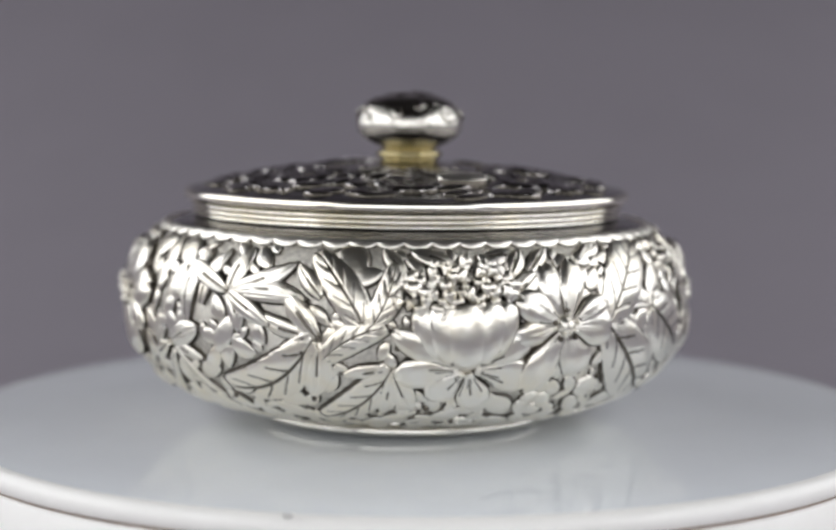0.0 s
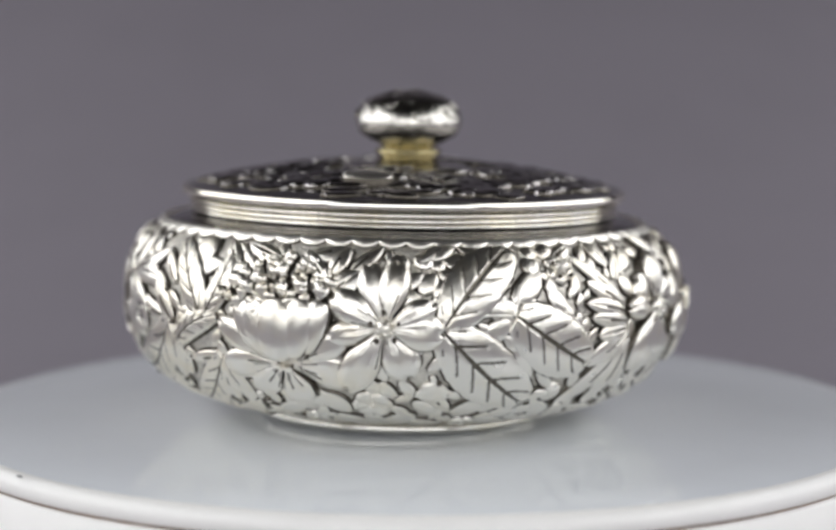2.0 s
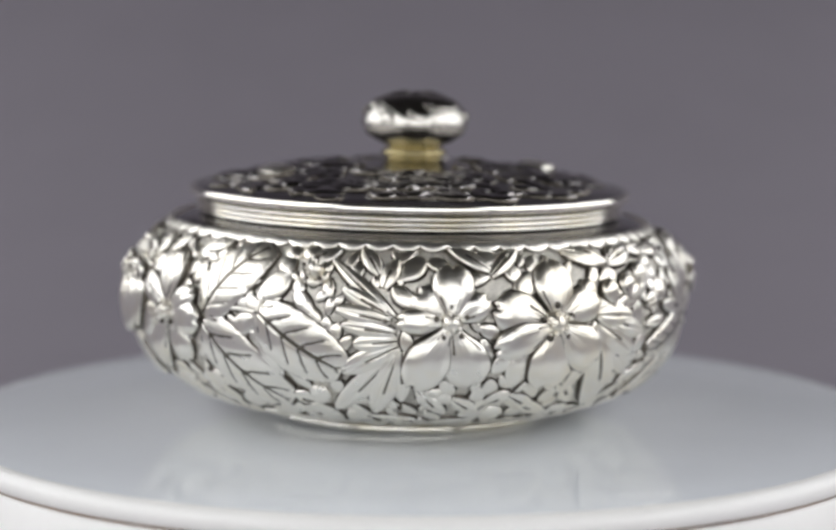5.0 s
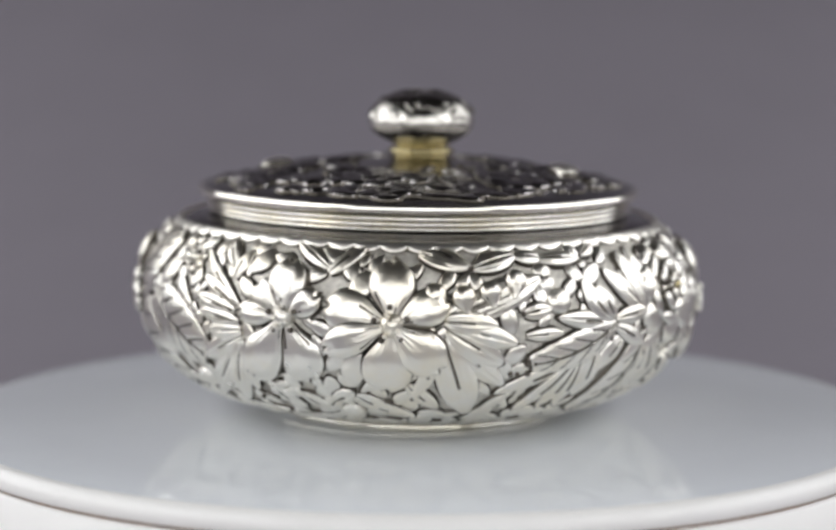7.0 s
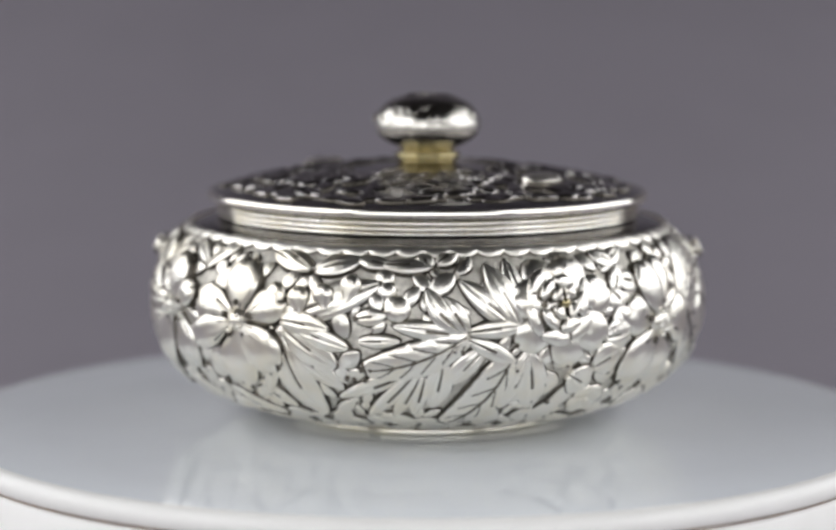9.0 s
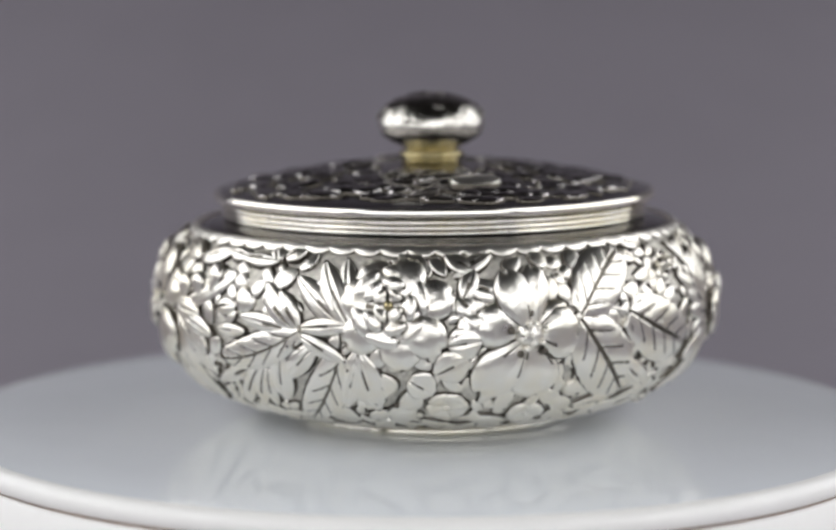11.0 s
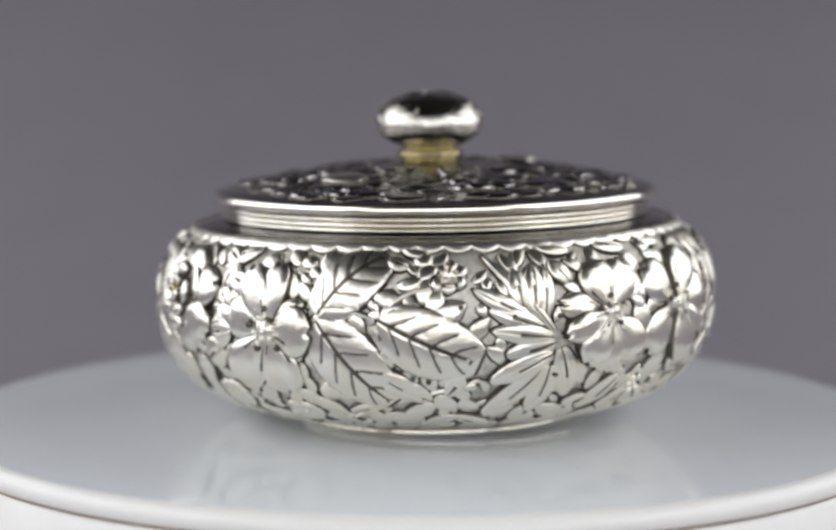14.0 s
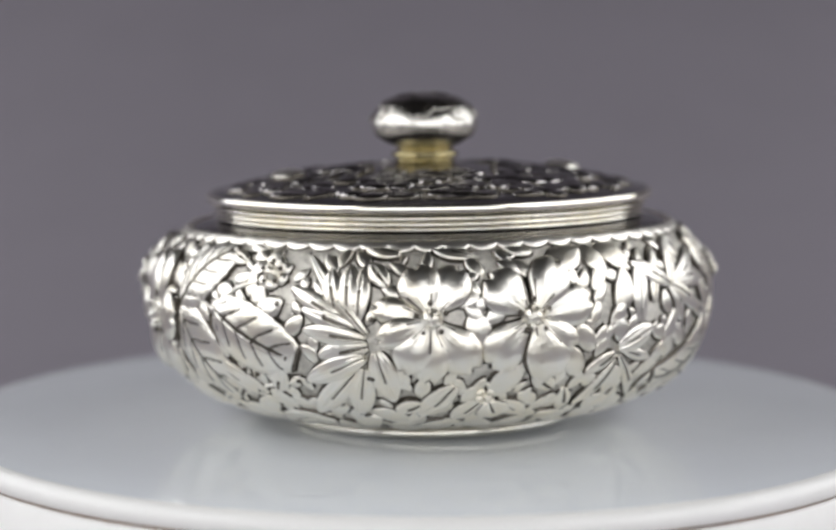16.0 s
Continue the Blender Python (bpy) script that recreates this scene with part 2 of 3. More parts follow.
def lobe_form(long, wide, high, bend=0.0, line=0.08):
    """A plain rounded leaflet with a groove down its middle."""
    def fn(u, s):
        half = wide / 2 * math.sin(math.pi * (0.06 + 0.90 * u ** 1.05)) ** 0.6
        al = long * u - long * 0.06 * s * s * u
        ac = half * s + bend * long * 4 * u * (1 - u) * 0.6
        h = high * dome(s, 0.42) * (0.25 + 0.75 * math.sin(math.pi * (0.05 + 0.85 * u)) ** 0.8)
        h -= high * 0.34 * math.exp(-(s / 0.14) ** 2) * (1 - 0.75 * u)
        h -= high * 0.12 * math.exp(-((abs(s) - 0.5) / 0.12) ** 2) * (1 - u)
        return al, ac, h, 1.0 if abs(s) < line and u < 0.62 else 0.0
    return fn


def oval_form(long, wide, high):
    """A smooth bellied petal, round at both ends."""
    def fn(u, s):
        e = math.sqrt(max(1 - (2 * u - 1) ** 2, 0.0)) ** 0.8
        return long * u, wide / 2 * s * (0.10 + 0.90 * e), high * dome(s, 0.55) * (0.15 + 0.85 * e ** 0.8), 0.0
    return fn


def leaf_form(long, wide, high, bend=0.0, veins=6):
    """A broad toothed leaf with a midrib and slanting veins."""
    def fn(u, s):
        tooth = 1 + 0.05 * ((u * veins * 1.5) % 1.0 - 0.5) * abs(s) ** 3
        half = wide / 2 * (math.sin(math.pi * (0.09 + 0.86 * u)) ** 0.5) * tooth
        al = long * u
        ac = half * s + bend * long * 4 * u * (1 - u) * 0.6
        h = high * dome(s, 0.36) * (0.45 + 0.55 * math.sin(math.pi * (0.08 + 0.84 * u)) ** 0.6)
        h *= 0.90 + 0.10 * abs(s)
        h -= high * 0.16 * math.exp(-(s / 0.05) ** 2)
        h += high * 0.05 * math.exp(-((abs(s) - 0.12) / 0.06) ** 2)
        k = (u - 0.30 * abs(s)) * veins
        f = k - math.floor(k)
        h -= high * 0.09 * max(0.0, 1 - abs(f - 0.5) / 0.4) ** 2 * (1 - abs(s) ** 2.5) * (abs(s) > 0.08)
        h += high * 0.02 * math.sin(k * 2 * math.pi) * (1 - s * s)
        dark = (abs(s) < 0.035 and u < 0.93) or (abs(f - 0.5) < 0.055 and abs(s) < 0.66 and 0.05 < u < 0.95)
        return al, ac, h, 1.0 if dark else 0.0
    return fn


RELIEF = [SILVER, OXIDE, LINE]
COVER = []        # what of the wall is taken: angle, height, half width in metres


def cover(phi, v, angle, long, wide):
    n = max(2, int(long / max(wide * 0.5, 0.001)))
    r0 = wall(v)[0]
    for i in range(n):
        d = long * (i + 0.7) / (n + 0.4)
        COVER.append((phi + math.degrees(d * math.cos(radians(angle)) / r0), v + d * math.sin(radians(angle)), wide * 0.5))


def below_border(phi, v, h):
    """The wall, with what would run over the border pressed in under it."""
    return on_wall(phi, v if v < 0.0160 else 0.0160 + 0.12 * (v - 0.0160), h)


def raised(name, phi, v, angle, long, wide, fn, parent, nu=14, nw=10, place=None, lift=0.0, mats=None):
    vs, fs, sl = patch(place or below_border, phi, v, angle, long, fn, nu, nw, 0.00027, lift + 0.00025)
    return part(name, to_mesh(name, vs, fs, mats or RELIEF, sl), parent)


def ball(place, phi, v, radius, high, rings=6, around=14, dots=0):
    """A low boss; with dots, a beaded heart ringed by punched pits."""
    r0 = place(0.0, v, 0.0)
    r0 = math.hypot(r0[0], r0[1])
    verts, faces, slots = [], [], []

    def disc(cx, cy, rad, top, n_r, n_a, slot, lift=0.0):
        base = len(verts)
        for i in range(n_r + 1):
            q = math.sin(math.pi / 2 * i / n_r)
            for k in range(n_a):
                a = 2 * math.pi * k / n_a
                x, y = cx + rad * q * math.cos(a), cy + rad * q * math.sin(a)
                h = lift + top * math.sqrt(max(1 - q * q, 0)) - (0.0004 if i == n_r else 0)
                verts.append(place(phi + math.degrees(x / r0), v + y, h))
        for i in range(n_r):
            for k in range(n_a):
                m = (k + 1) % n_a
                faces.append((base + i * n_a + k, base + (i + 1) * n_a + k, base + (i + 1) * n_a + m, base + i * n_a + m))
                slots.append(slot)

    disc(0, 0, radius, high, rings, around, 0)
    if dots:
        for k in range(9):
            a = k * 2.4
            q = radius * 0.30 * math.sqrt(k)
            disc(q * math.cos(a), q * math.sin(a), radius * 0.20, radius * 0.22, 3, 6, 0, high * 0.86)
        for k in range(dots):
            a = 2 * math.pi * (k + 0.3) / dots
            q = radius * 1.25
            disc(q * math.cos(a), q * math.sin(a), radius * 0.24, 0.0003, 3, 8, 1, high * 0.66)
    return to_mesh("boss", verts, faces, RELIEF, slots)


MM = 0.001


def lobe(phi, v, angle, long, wide, bend=0.0):
    cover(phi, v * MM, angle, long * MM, wide * MM)
    raised("leaflet", phi, v * MM, angle, long * MM, wide * MM, lobe_form(long * MM, wide * MM * 1.16, 0.0008 + 0.00004 * wide, bend, 0.08 if wide < 4 else 0.045), jar, 14, 20 if wide < 4 else 40, lift=random.choice((0.0, 0.0002, 0.0004)))


def leaf(phi, v, angle, long, wide, bend=0.0):
    cover(phi, v * MM, angle, long * MM, wide * MM)
    raised("leaf", phi, v * MM, angle, long * MM, wide * MM, leaf_form(long * MM * 1.03, wide * MM * 1.10, 0.0013, bend, 5), jar, 140, 46)


def cup(phi, v, angle, long, wide):
    cover(phi, v * MM, angle, long * MM, wide * MM)
    raised("petal", phi, v * MM, angle, long * MM, wide * MM, petal_form(long * MM * 1.04, wide * MM * 1.02, 0.0017, 0.03, 2, random.uniform(-1, 1)), jar, 16, 30, lift=random.choice((0.0, 0.0003, 0.0006)))


def spread(phi, v, angle, long, wide):
    """An open outer petal with long chased lines."""
    cover(phi, v * MM, angle, long * MM, wide * MM)
    raised("petal", phi, v * MM, angle, long * MM, wide * MM, petal_form(long * MM * 1.04, wide * MM * 1.05, 0.0013, 0.05, 4, random.uniform(-1, 1)), jar, 18, 44, lift=0.0006 * (len(COVER) % 2))


def oval(phi, v, angle, long, wide):
    cover(phi, v * MM, angle, long * MM, wide * MM)
    OVALS.append(1)
    raised("petal", phi, v * MM, angle, long * MM, wide * MM, oval_form(long * MM, wide * MM * 1.08, 0.0017), jar, 20, 16, lift=0.0004 + 0.00035 * len(OVALS))


OVALS = []


def berry(phi, v, radius):
    COVER.append((phi, v * MM, radius * MM))
    part("berry", ball(on_wall, phi, v * MM, radius * MM * 0.9, radius * MM * 0.42), jar)


def flower(phi, v, radius, *petals):
    heart = part("flower", ball(on_wall, phi, v * MM, radius * MM * 1.15, 0.0029, 6, 18, 5), jar)
    for i, (angle, long, wide) in enumerate(petals):
        cover(phi, v * MM, angle, long * MM, wide * MM)
        big = long > 6
        raised("petal", phi, v * MM, angle, long * MM, wide * MM, petal_form(long * MM * 1.04, wide * MM * 0.99, 0.0017 if big else 0.0009, 0.10 if big else 0.02, 3 if big else 1, random.uniform(-1, 1)), heart, 18 if big else 8, 40 if big else 6, lift=0.0005 * (i * 2 % 3) if big else 0.0)


def small_flower(phi, v, count, wide, turn):
    heart = part("flower", ball(on_wall, phi, v * MM, wide * MM * 0.11, 0.0011, 4, 10, 0), jar)
    for k in range(count):
        a = turn + 360 * k / count + random.uniform(-7, 7)
        long = wide * 0.5 * random.uniform(0.9, 1.08)
        cover(phi, v * MM, a, long * MM, wide * MM * 0.4)
        raised("petal", phi, v * MM, a, long * MM, wide * MM, petal_form(long * MM, wide * MM * 0.46, 0.0009, 0.06, 1), heart, 9, 7)


def stem(phi, v, angle, long):
    fn = lambda u, s: (long * MM * u, 0.0005 * s + 0.0015 * math.sin(math.pi * u), 0.0007 * dome(s), 0.0)
    raised("stem", phi, v * MM, angle, long * MM, 0.001, fn, jar, 16, 5)


def ruffle(phi, v, half_wide, half_high):
    """The crimped crown of the double flower: many small curled petal tips."""
    r0 = wall(v * MM)[0]
    for k in range(60):
        q = math.sqrt((k + 0.5) / 60)
        a = k * 2.39996
        x, y = half_wide * MM * q * math.cos(a), half_high * MM * q * math.sin(a)
        turn = 90 - 50 * q * math.cos(a) + random.uniform(-55, 55)
        size = random.uniform(1.7, 3.2) * MM
        raised("petal_tip", phi + math.degrees(x / r0), v * MM + y - size * 0.4, turn, size, size, petal_form(size, size * random.uniform(0.7, 1.25), random.uniform(0.0008, 0.0019), 0.3, 1, random.uniform(-2, 2)), jar, 10, 9, lift=0.0018 if y < 0 else 0.0005)
    COVER.append((phi, v * MM, half_wide * MM))


def rose(phi, v, radius):
    """A full rose: rings of short broad petals closing round a small yellowed heart, and open petals under them."""
    r0 = wall(v * MM)[0]
    R = radius * MM
    heart = part("flower", ball(on_wall, phi, v * MM, R * 0.62, 0.0022, 12, 32), jar)
    for k, angle in enumerate((-90, 12, -38, -142, 168, 75, 118)):
        long = R * random.uniform(1.10, 1.22)
        raised("petal", phi, v * MM, angle + random.uniform(-8, 8), long, R, petal_form(long, R * 0.80, 0.0018, 0.08, 2, random.uniform(-1, 1)), heart, 18, 24, lift=0.0003 * (k % 3))
    cx, cy = phi - math.degrees(0.10 * R / r0), v * MM + 0.10 * R
    for ring, count, long, wide, lift in ((0.36, 6, 0.40, 0.64, 0.0013), (0.19, 5, 0.32, 0.44, 0.0023), (0.07, 4, 0.22, 0.28, 0.0030)):
        for k in range(count):
            a = 360 * (k + 37 * ring) / count + random.uniform(-9, 9)
            x, y = cx + math.degrees(ring * R * math.cos(radians(a)) / r0), cy + ring * R * math.sin(radians(a))
            raised("petal", x, y, a, long * R, wide * R, petal_form(long * R, wide * R, 0.0010, 0.0, 1), heart, 12, 14, lift=lift + 0.00015 * (k % 2))
    part("bud", ball(lambda a, b, h: on_wall(a, b, h + 0.0034), cx, cy, R * 0.09, 0.0008, 4, 12), heart, "yellowed heart of the rose").data.materials[0] = GILT
    COVER.append((phi, v * MM, R * 1.3))


def pit(phi, v):
    """A punched black pit."""
    part("pit", ball(lambda a, b, h: on_wall(a, b, h + 0.0009), phi, v * MM, 0.00055, 0.0004, 3, 9), jar).data.materials[0] = OXIDE


def filler(sizes):
    """Small overlapping leaves between the large ones, the larger first."""
    taken = np.array(COVER)
    for least, most, tries, limit in sizes:
        made = 0
        for _ in range(tries):
            phi, v = random.uniform(-180, 180), random.uniform(-0.0300, 0.0150)
            r0 = wall(v)[0]
            d = np.radians((phi - taken[:, 0] + 180) % 360 - 180) * r0
            gap = float((np.hypot(d, v - taken[:, 1]) - 0.60 * taken[:, 2]).min())
            if gap < least * (0.30 if v > -0.009 else 0.34):
                continue
            size = min(max(gap * 2.6, least), most)
            angle = random.choice((65, 115, 35, 145, -60, -120)) + random.uniform(-20, 20)
            wide = size * random.uniform(0.5, 0.8)
            dx, dy = size / 2 * math.cos(radians(angle)), size / 2 * math.sin(radians(angle))
            name = "small_leaf" if least > 0.004 else "sprig"
            raised(name, phi - math.degrees(dx / r0), v - dy, angle, size, wide, lobe_form(size, wide, 0.0003 + 0.06 * size, random.uniform(-0.15, 0.15)), jar, 9, 10)
            taken = np.vstack([taken, (phi, v, size * 0.40)])
            made += 1
            if made >= limit:
                break


lobe(-51.6, -4.9, 21, 9.6, 4.3)
lobe(-50.4, -5.5, -15, 8.6, 2.1)
lobe(-50.9, -6.5, -50, 14.5, 2.3)
lobe(-51.7, -7.2, -122, 12.6, 2.7)
lobe(-52.8, -5.6, -153, 7.3, 2.7)
lobe(-46.0, -0.5, 77, 14.6, 4.1, 0.15)
lobe(-41.9, 2.9, 68, 12.0, 3.0, 0.1)
lobe(-35.1, 6.0, 23, 15.6, 3.6, -0.1)
lobe(-35.1, 6.0, 69, 9.4, 3.6)
lobe(-35.1, 5.7, -2, 17.0, 4.0, 0.1)
lobe(-35.0, 5.5, -29, 11.2, 3.2)
lobe(-35.4, 5.3, -66, 7.8, 3.2, 0.2)
lobe(-35.8, 5.9, 156, 12.3, 3.6)
leaf(-16.8, -2.1, -153, 22.9, 9.0, 0.25)
lobe(-16.1, -2.3, -100, 12.3, 5.7, 0.1)
lobe(-16.0, -1.5, 129, 10.7, 3.9)
lobe(-16.2, -1.3, 164, 13.4, 2.9, 0.1)
leaf(-14.9, -5.6, 28, 13.2, 5.1, 0.12)
lobe(-2.6, -7.1, -170, 9.0, 2.5)
leaf(-2.4, -7.4, -139, 19.4, 7.0, 0.15)
lobe(-2.1, -7.6, -69, 10.5, 4.5)
lobe(-2.1, -7.6, -101, 11.3, 4.3)
lobe(-1.8, -7.1, -40, 4.7, 2.5)
leaf(-6.2, -1.1, 126, 18.7, 6.4, -0.08)
leaf(-6.4, -0.1, 69, 13.2, 4.9, -0.15)
lobe(-15.4, 5.7, 131, 7.8, 2.9)
spread(11.1, -7.1, 151, 14.6, 5.1)
spread(11.1, -7.1, -175, 12.6, 5.9)
spread(11.5, -7.4, -138, 9.0, 6.1)
spread(12.1, -7.4, -74, 9.3, 6.5)
spread(12.7, -7.4, -11, 13.5, 6.9)
spread(12.7, -7.2, 26, 13.0, 5.5)
oval(7.9, -4.7, 118, 10.4, 6.4)
oval(15.6, -4.6, 68, 10.3, 5.9)
oval(9.4, -5.3, 107, 10.5, 6.5)
oval(13.8, -5.4, 78, 10.7, 6.5)
oval(11.6, -6.0, 93, 10.9, 7.6)
ruffle(10.2, 7.3, 10.2, 5.6)
lobe(0.2, 10.1, 126, 7.1, 2.9)
lobe(9.3, 12.3, 161, 8.1, 3.3)
lobe(14.7, 13.4, 8, 9.3, 3.3)
lobe(20.5, 9.9, 60, 5.9, 3.3)
lobe(20.5, 5.9, 38, 7.1, 4.5)
small_flower(28.5, -17.0, 6, 8.4, 0)
small_flower(13.2, -23.9, 5, 6.1, 20)
small_flower(1.0, -16.7, 5, 5.7, 10)
berry(33.3, 12.4, 2.6)
lobe(20.3, 8.0, 132, 8.5, 2.9)
lobe(24.2, 10.1, 45, 8.4, 2.9)
lobe(38.6, 13.5, 23, 6.2, 3.0)
berry(41.1, 12.3, 1.8)
berry(42.5, 10.1, 1.6)
flower(31.2, 0.4, 1.9, (107, 12.4, 6.5), (78, 12.2, 5.9), (152, 12.0, 6.1), (-170, 11.2, 5.3), (-5, 10.8, 7.3), (-122, 14.9, 7.3), (-64, 11.0, 7.7), (25, 10.1, 4.6))
leaf(42.2, -0.8, -40, 23.7, 12.0, -0.05)
leaf(55.9, 2.2, -30, 19.2, 11.6, -0.05)
leaf(42.3, 0.8, 47, 19.5, 10.2, 0.08)
flower(66.5, 10.9, 1.5, (138, 3.4, 3.0), (86, 3.4, 3.0), (28, 3.5, 3.0), (-32, 3.0, 3.0), (-95, 3.1, 3.0), (-152, 3.3, 3.0))
berry(60.6, 14.7, 2.2)
berry(40.7, -13.1, 3.4)
lobe(44.4, -13.4, 178, 7.0, 4.0)
lobe(39.2, -12.2, -52, 8.7, 3.0)
berry(66.6, -14.3, 3.0)
lobe(65.4, -15.7, 143, 4.3, 3.4)
small_flower(49.6, -25.3, 5, 6.1, 0)
lobe(44.7, 17.4, -144, 8.5, 2.6)
berry(38.4, 13.1, 2.4)
lobe(82.4, 2.8, 140, 17.7, 2.6)
lobe(80.8, 3.6, 153, 9.8, 3.2)
lobe(81.6, 2.1, 169, 10.7, 3.0)
lobe(82.5, 0.1, 173, 10.4, 3.0)
lobe(82.9, -1.4, -174, 8.4, 4.0)
lobe(83.2, -2.4, -154, 12.7, 4.0)
lobe(82.5, -4.0, -133, 19.4, 4.6)
lobe(82.9, -4.0, -109, 15.3, 4.8)
lobe(83.8, -3.5, -90, 10.9, 3.6)
lobe(76.6, -20.7, -9, 9.1, 2.4)
small_flower(90.3, -14.2, 4, 7.1, 0)
lobe(94.1, -14.1, -35, 7.2, 3.4)
lobe(101.2, -15.7, 40, 5.6, 3.5)
lobe(79.2, 10.7, 122, 7.0, 3.0)
lobe(80.1, 8.1, 67, 6.5, 3.0)
berry(64.7, 15.0, 2.4)
lobe(65.0, 12.6, 30, 6.6, 3.0)
flower(92.8, 2.0, 2.0, (139, 8.9, 7.5), (87, 10.5, 8.3), (32, 8.4, 5.6), (-68, 13.6, 9.7), (-121, 14.4, 8.7), (178, 10.2, 5.0))
flower(113.6, 1.5, 2.2, (166, 13.3, 8.9), (-160, 13.6, 6.5), (90, 11.9, 9.1), (24, 11.9, 7.3), (-40, 12.5, 8.7), (-95, 13.3, 10.3))
berry(104.1, -19.9, 3.1)
lobe(102.4, -14.6, -132, 8.0, 4.0)
lobe(105.7, -14.5, -27, 13.2, 3.6)
lobe(106.2, -13.6, -30, 6.5, 3.6)
lobe(86.8, -11.8, -50, 10.0, 3.0)
lobe(100.8, 11.6, 145, 9.9, 3.0)
lobe(100.9, 10.6, 42, 9.2, 3.0)
lobe(118.7, 15.4, -19, 10.1, 4.0)
lobe(129.2, 12.1, 17, 9.6, 4.0)
lobe(116.6, -10.6, -47, 9.1, 3.4)
lobe(123.5, 2.5, 21, 21.3, 5.9)
cup(123.5, 3.6, 117, 6.1, 4.4)
cup(127.9, 3.2, 104, 5.6, 4.5)
cup(132.7, 4.3, 101, 5.1, 4.3)
cup(136.6, 5.8, 78, 5.7, 4.2)
lobe(123.5, 2.3, -6, 10.3, 4.4)
lobe(125.0, 1.4, -16, 13.2, 4.0)
lobe(124.0, 0.6, -31, 12.9, 5.5)
lobe(123.6, -0.9, -39, 15.9, 4.4)
lobe(123.2, -0.9, -71, 19.4, 7.3)
lobe(123.5, -1.9, -116, 13.5, 3.0)
lobe(138.6, 3.3, 8, 6.0, 3.0)
lobe(134.9, 16.2, -134, 6.8, 3.4)
lobe(120.8, 15.9, -29, 8.1, 3.4)
berry(143.3, 9.2, 1.8)
berry(145.6, 6.1, 2.2)
lobe(143.2, 13.6, -2, 9.2, 3.0)
leaf(159.4, 0.4, -161, 20.0, 6.7, 0.1)
lobe(159.1, 0.6, 173, 13.9, 3.2)
lobe(159.1, 1.0, 133, 11.0, 3.9, 0.15)
lobe(159.4, 1.2, 125, 7.8, 3.4)
lobe(159.8, 1.1, 5, 10.9, 3.2)
lobe(159.8, -0.4, -26, 10.1, 3.0)
lobe(151.0, -5.7, -157, 18.7, 3.2)
lobe(149.5, -6.9, -132, 15.0, 3.0)
lobe(150.5, -7.5, -118, 11.6, 3.0)
lobe(151.5, -7.5, -104, 10.0, 3.0)
lobe(155.0, -4.6, -101, 10.6, 5.0)
leaf(167.9, -3.5, -125, 20.8, 7.9, 0.1)
lobe(162.8, -2.0, -137, 10.7, 4.0)
berry(144.1, 8.9, 2.2)
berry(146.4, 5.3, 3.0)
berry(143.7, 11.5, 2.2)
lobe(139.2, -0.8, 2, 8.0, 2.4)
lobe(144.4, 13.8, 172, 6.4, 3.0)
lobe(152.4, 12.8, 114, 4.1, 3.0)
lobe(153.9, 14.0, 33, 4.8, 3.0)
lobe(169.7, 0.9, 140, 15.5, 4.2)
lobe(169.9, 1.4, 118, 14.2, 4.6)
lobe(170.3, 1.9, 101, 13.4, 4.0)
lobe(170.7, 1.8, 79, 13.3, 4.6)
lobe(171.1, -3.3, -78, 13.2, 6.2)
lobe(171.4, -2.8, -109, 13.8, 4.4)
small_flower(172.6, -13.6, 5, 4.0, 0)
rose(178.4, 4.5, 9.9)
lobe(172.6, -6.3, -133, 7.7, 6.0)
lobe(174.6, -7.3, -78, 5.5, 6.0)
lobe(-179.3, -8.3, -28, 5.4, 6.0)
lobe(-174.1, -7.0, 30, 6.7, 5.9)
lobe(-172.0, -1.6, 9, 6.3, 5.9)
small_flower(-172.0, -15.7, 6, 9.2, 10)
small_flower(-154.2, -19.2, 6, 8.5, 0)
small_flower(171.5, -14.0, 5, 5.0, 0)
berry(-163.1, -15.5, 1.6)
lobe(-171.0, 11.5, 30, 9.4, 3.4)
lobe(-168.0, 9.4, -18, 7.0, 3.9)
lobe(-170.0, 7.4, -55, 4.9, 3.9)
flower(-156.7, 0.1, 2.7, (164, 10.6, 9.0), (0, 9.5, 9.8), (-131, 15.0, 9.8), (-80, 13.3, 10.6), (112, 12.6, 7.5), (83, 13.0, 6.5), (30, 9.3, 6.1))
lobe(-166.2, -1.0, 123, 5.8, 5.5)
lobe(-166.9, -3.1, -137, 3.4, 4.6)
leaf(-146.3, 2.1, -49, 21.0, 12.1, -0.05)
leaf(-134.4, 2.6, -23, 20.0, 11.8, -0.05)
leaf(-146.0, 3.1, 43, 17.0, 10.6, 0.1)
flower(-121.3, 10.3, 1.4, (132, 3.2, 2.8), (78, 3.7, 2.8), (30, 3.9, 2.8), (-23, 3.3, 2.8), (-95, 3.1, 2.8), (-148, 3.6, 2.8))
berry(-126.2, 14.4, 2.2)
berry(-145.5, -12.1, 2.6)
lobe(-134.9, -7.5, -33, 9.8, 4.5)
lobe(-125.1, -13.7, 141, 7.5, 4.0)
lobe(-121.9, -12.5, 59, 5.8, 3.4)
berry(-121.8, -9.1, 2.2)
lobe(-142.6, -17.9, 24, 8.1, 2.8)
lobe(-166.6, 12.2, 149, 6.4, 3.6)
lobe(-169.0, 6.9, 66, 5.8, 3.6)
berry(-149.8, 13.6, 2.0)
berry(-147.7, 11.3, 1.8)
stem(-142.4, -19.8, 24, 24.7)
lobe(-118.8, -6.4, 48, 4.2, 2.9)
lobe(-101.4, -0.3, 131, 20.5, 2.4)
lobe(-106.1, 2.4, 152, 12.4, 3.3)
lobe(-103.7, 0.8, 162, 11.3, 3.3)
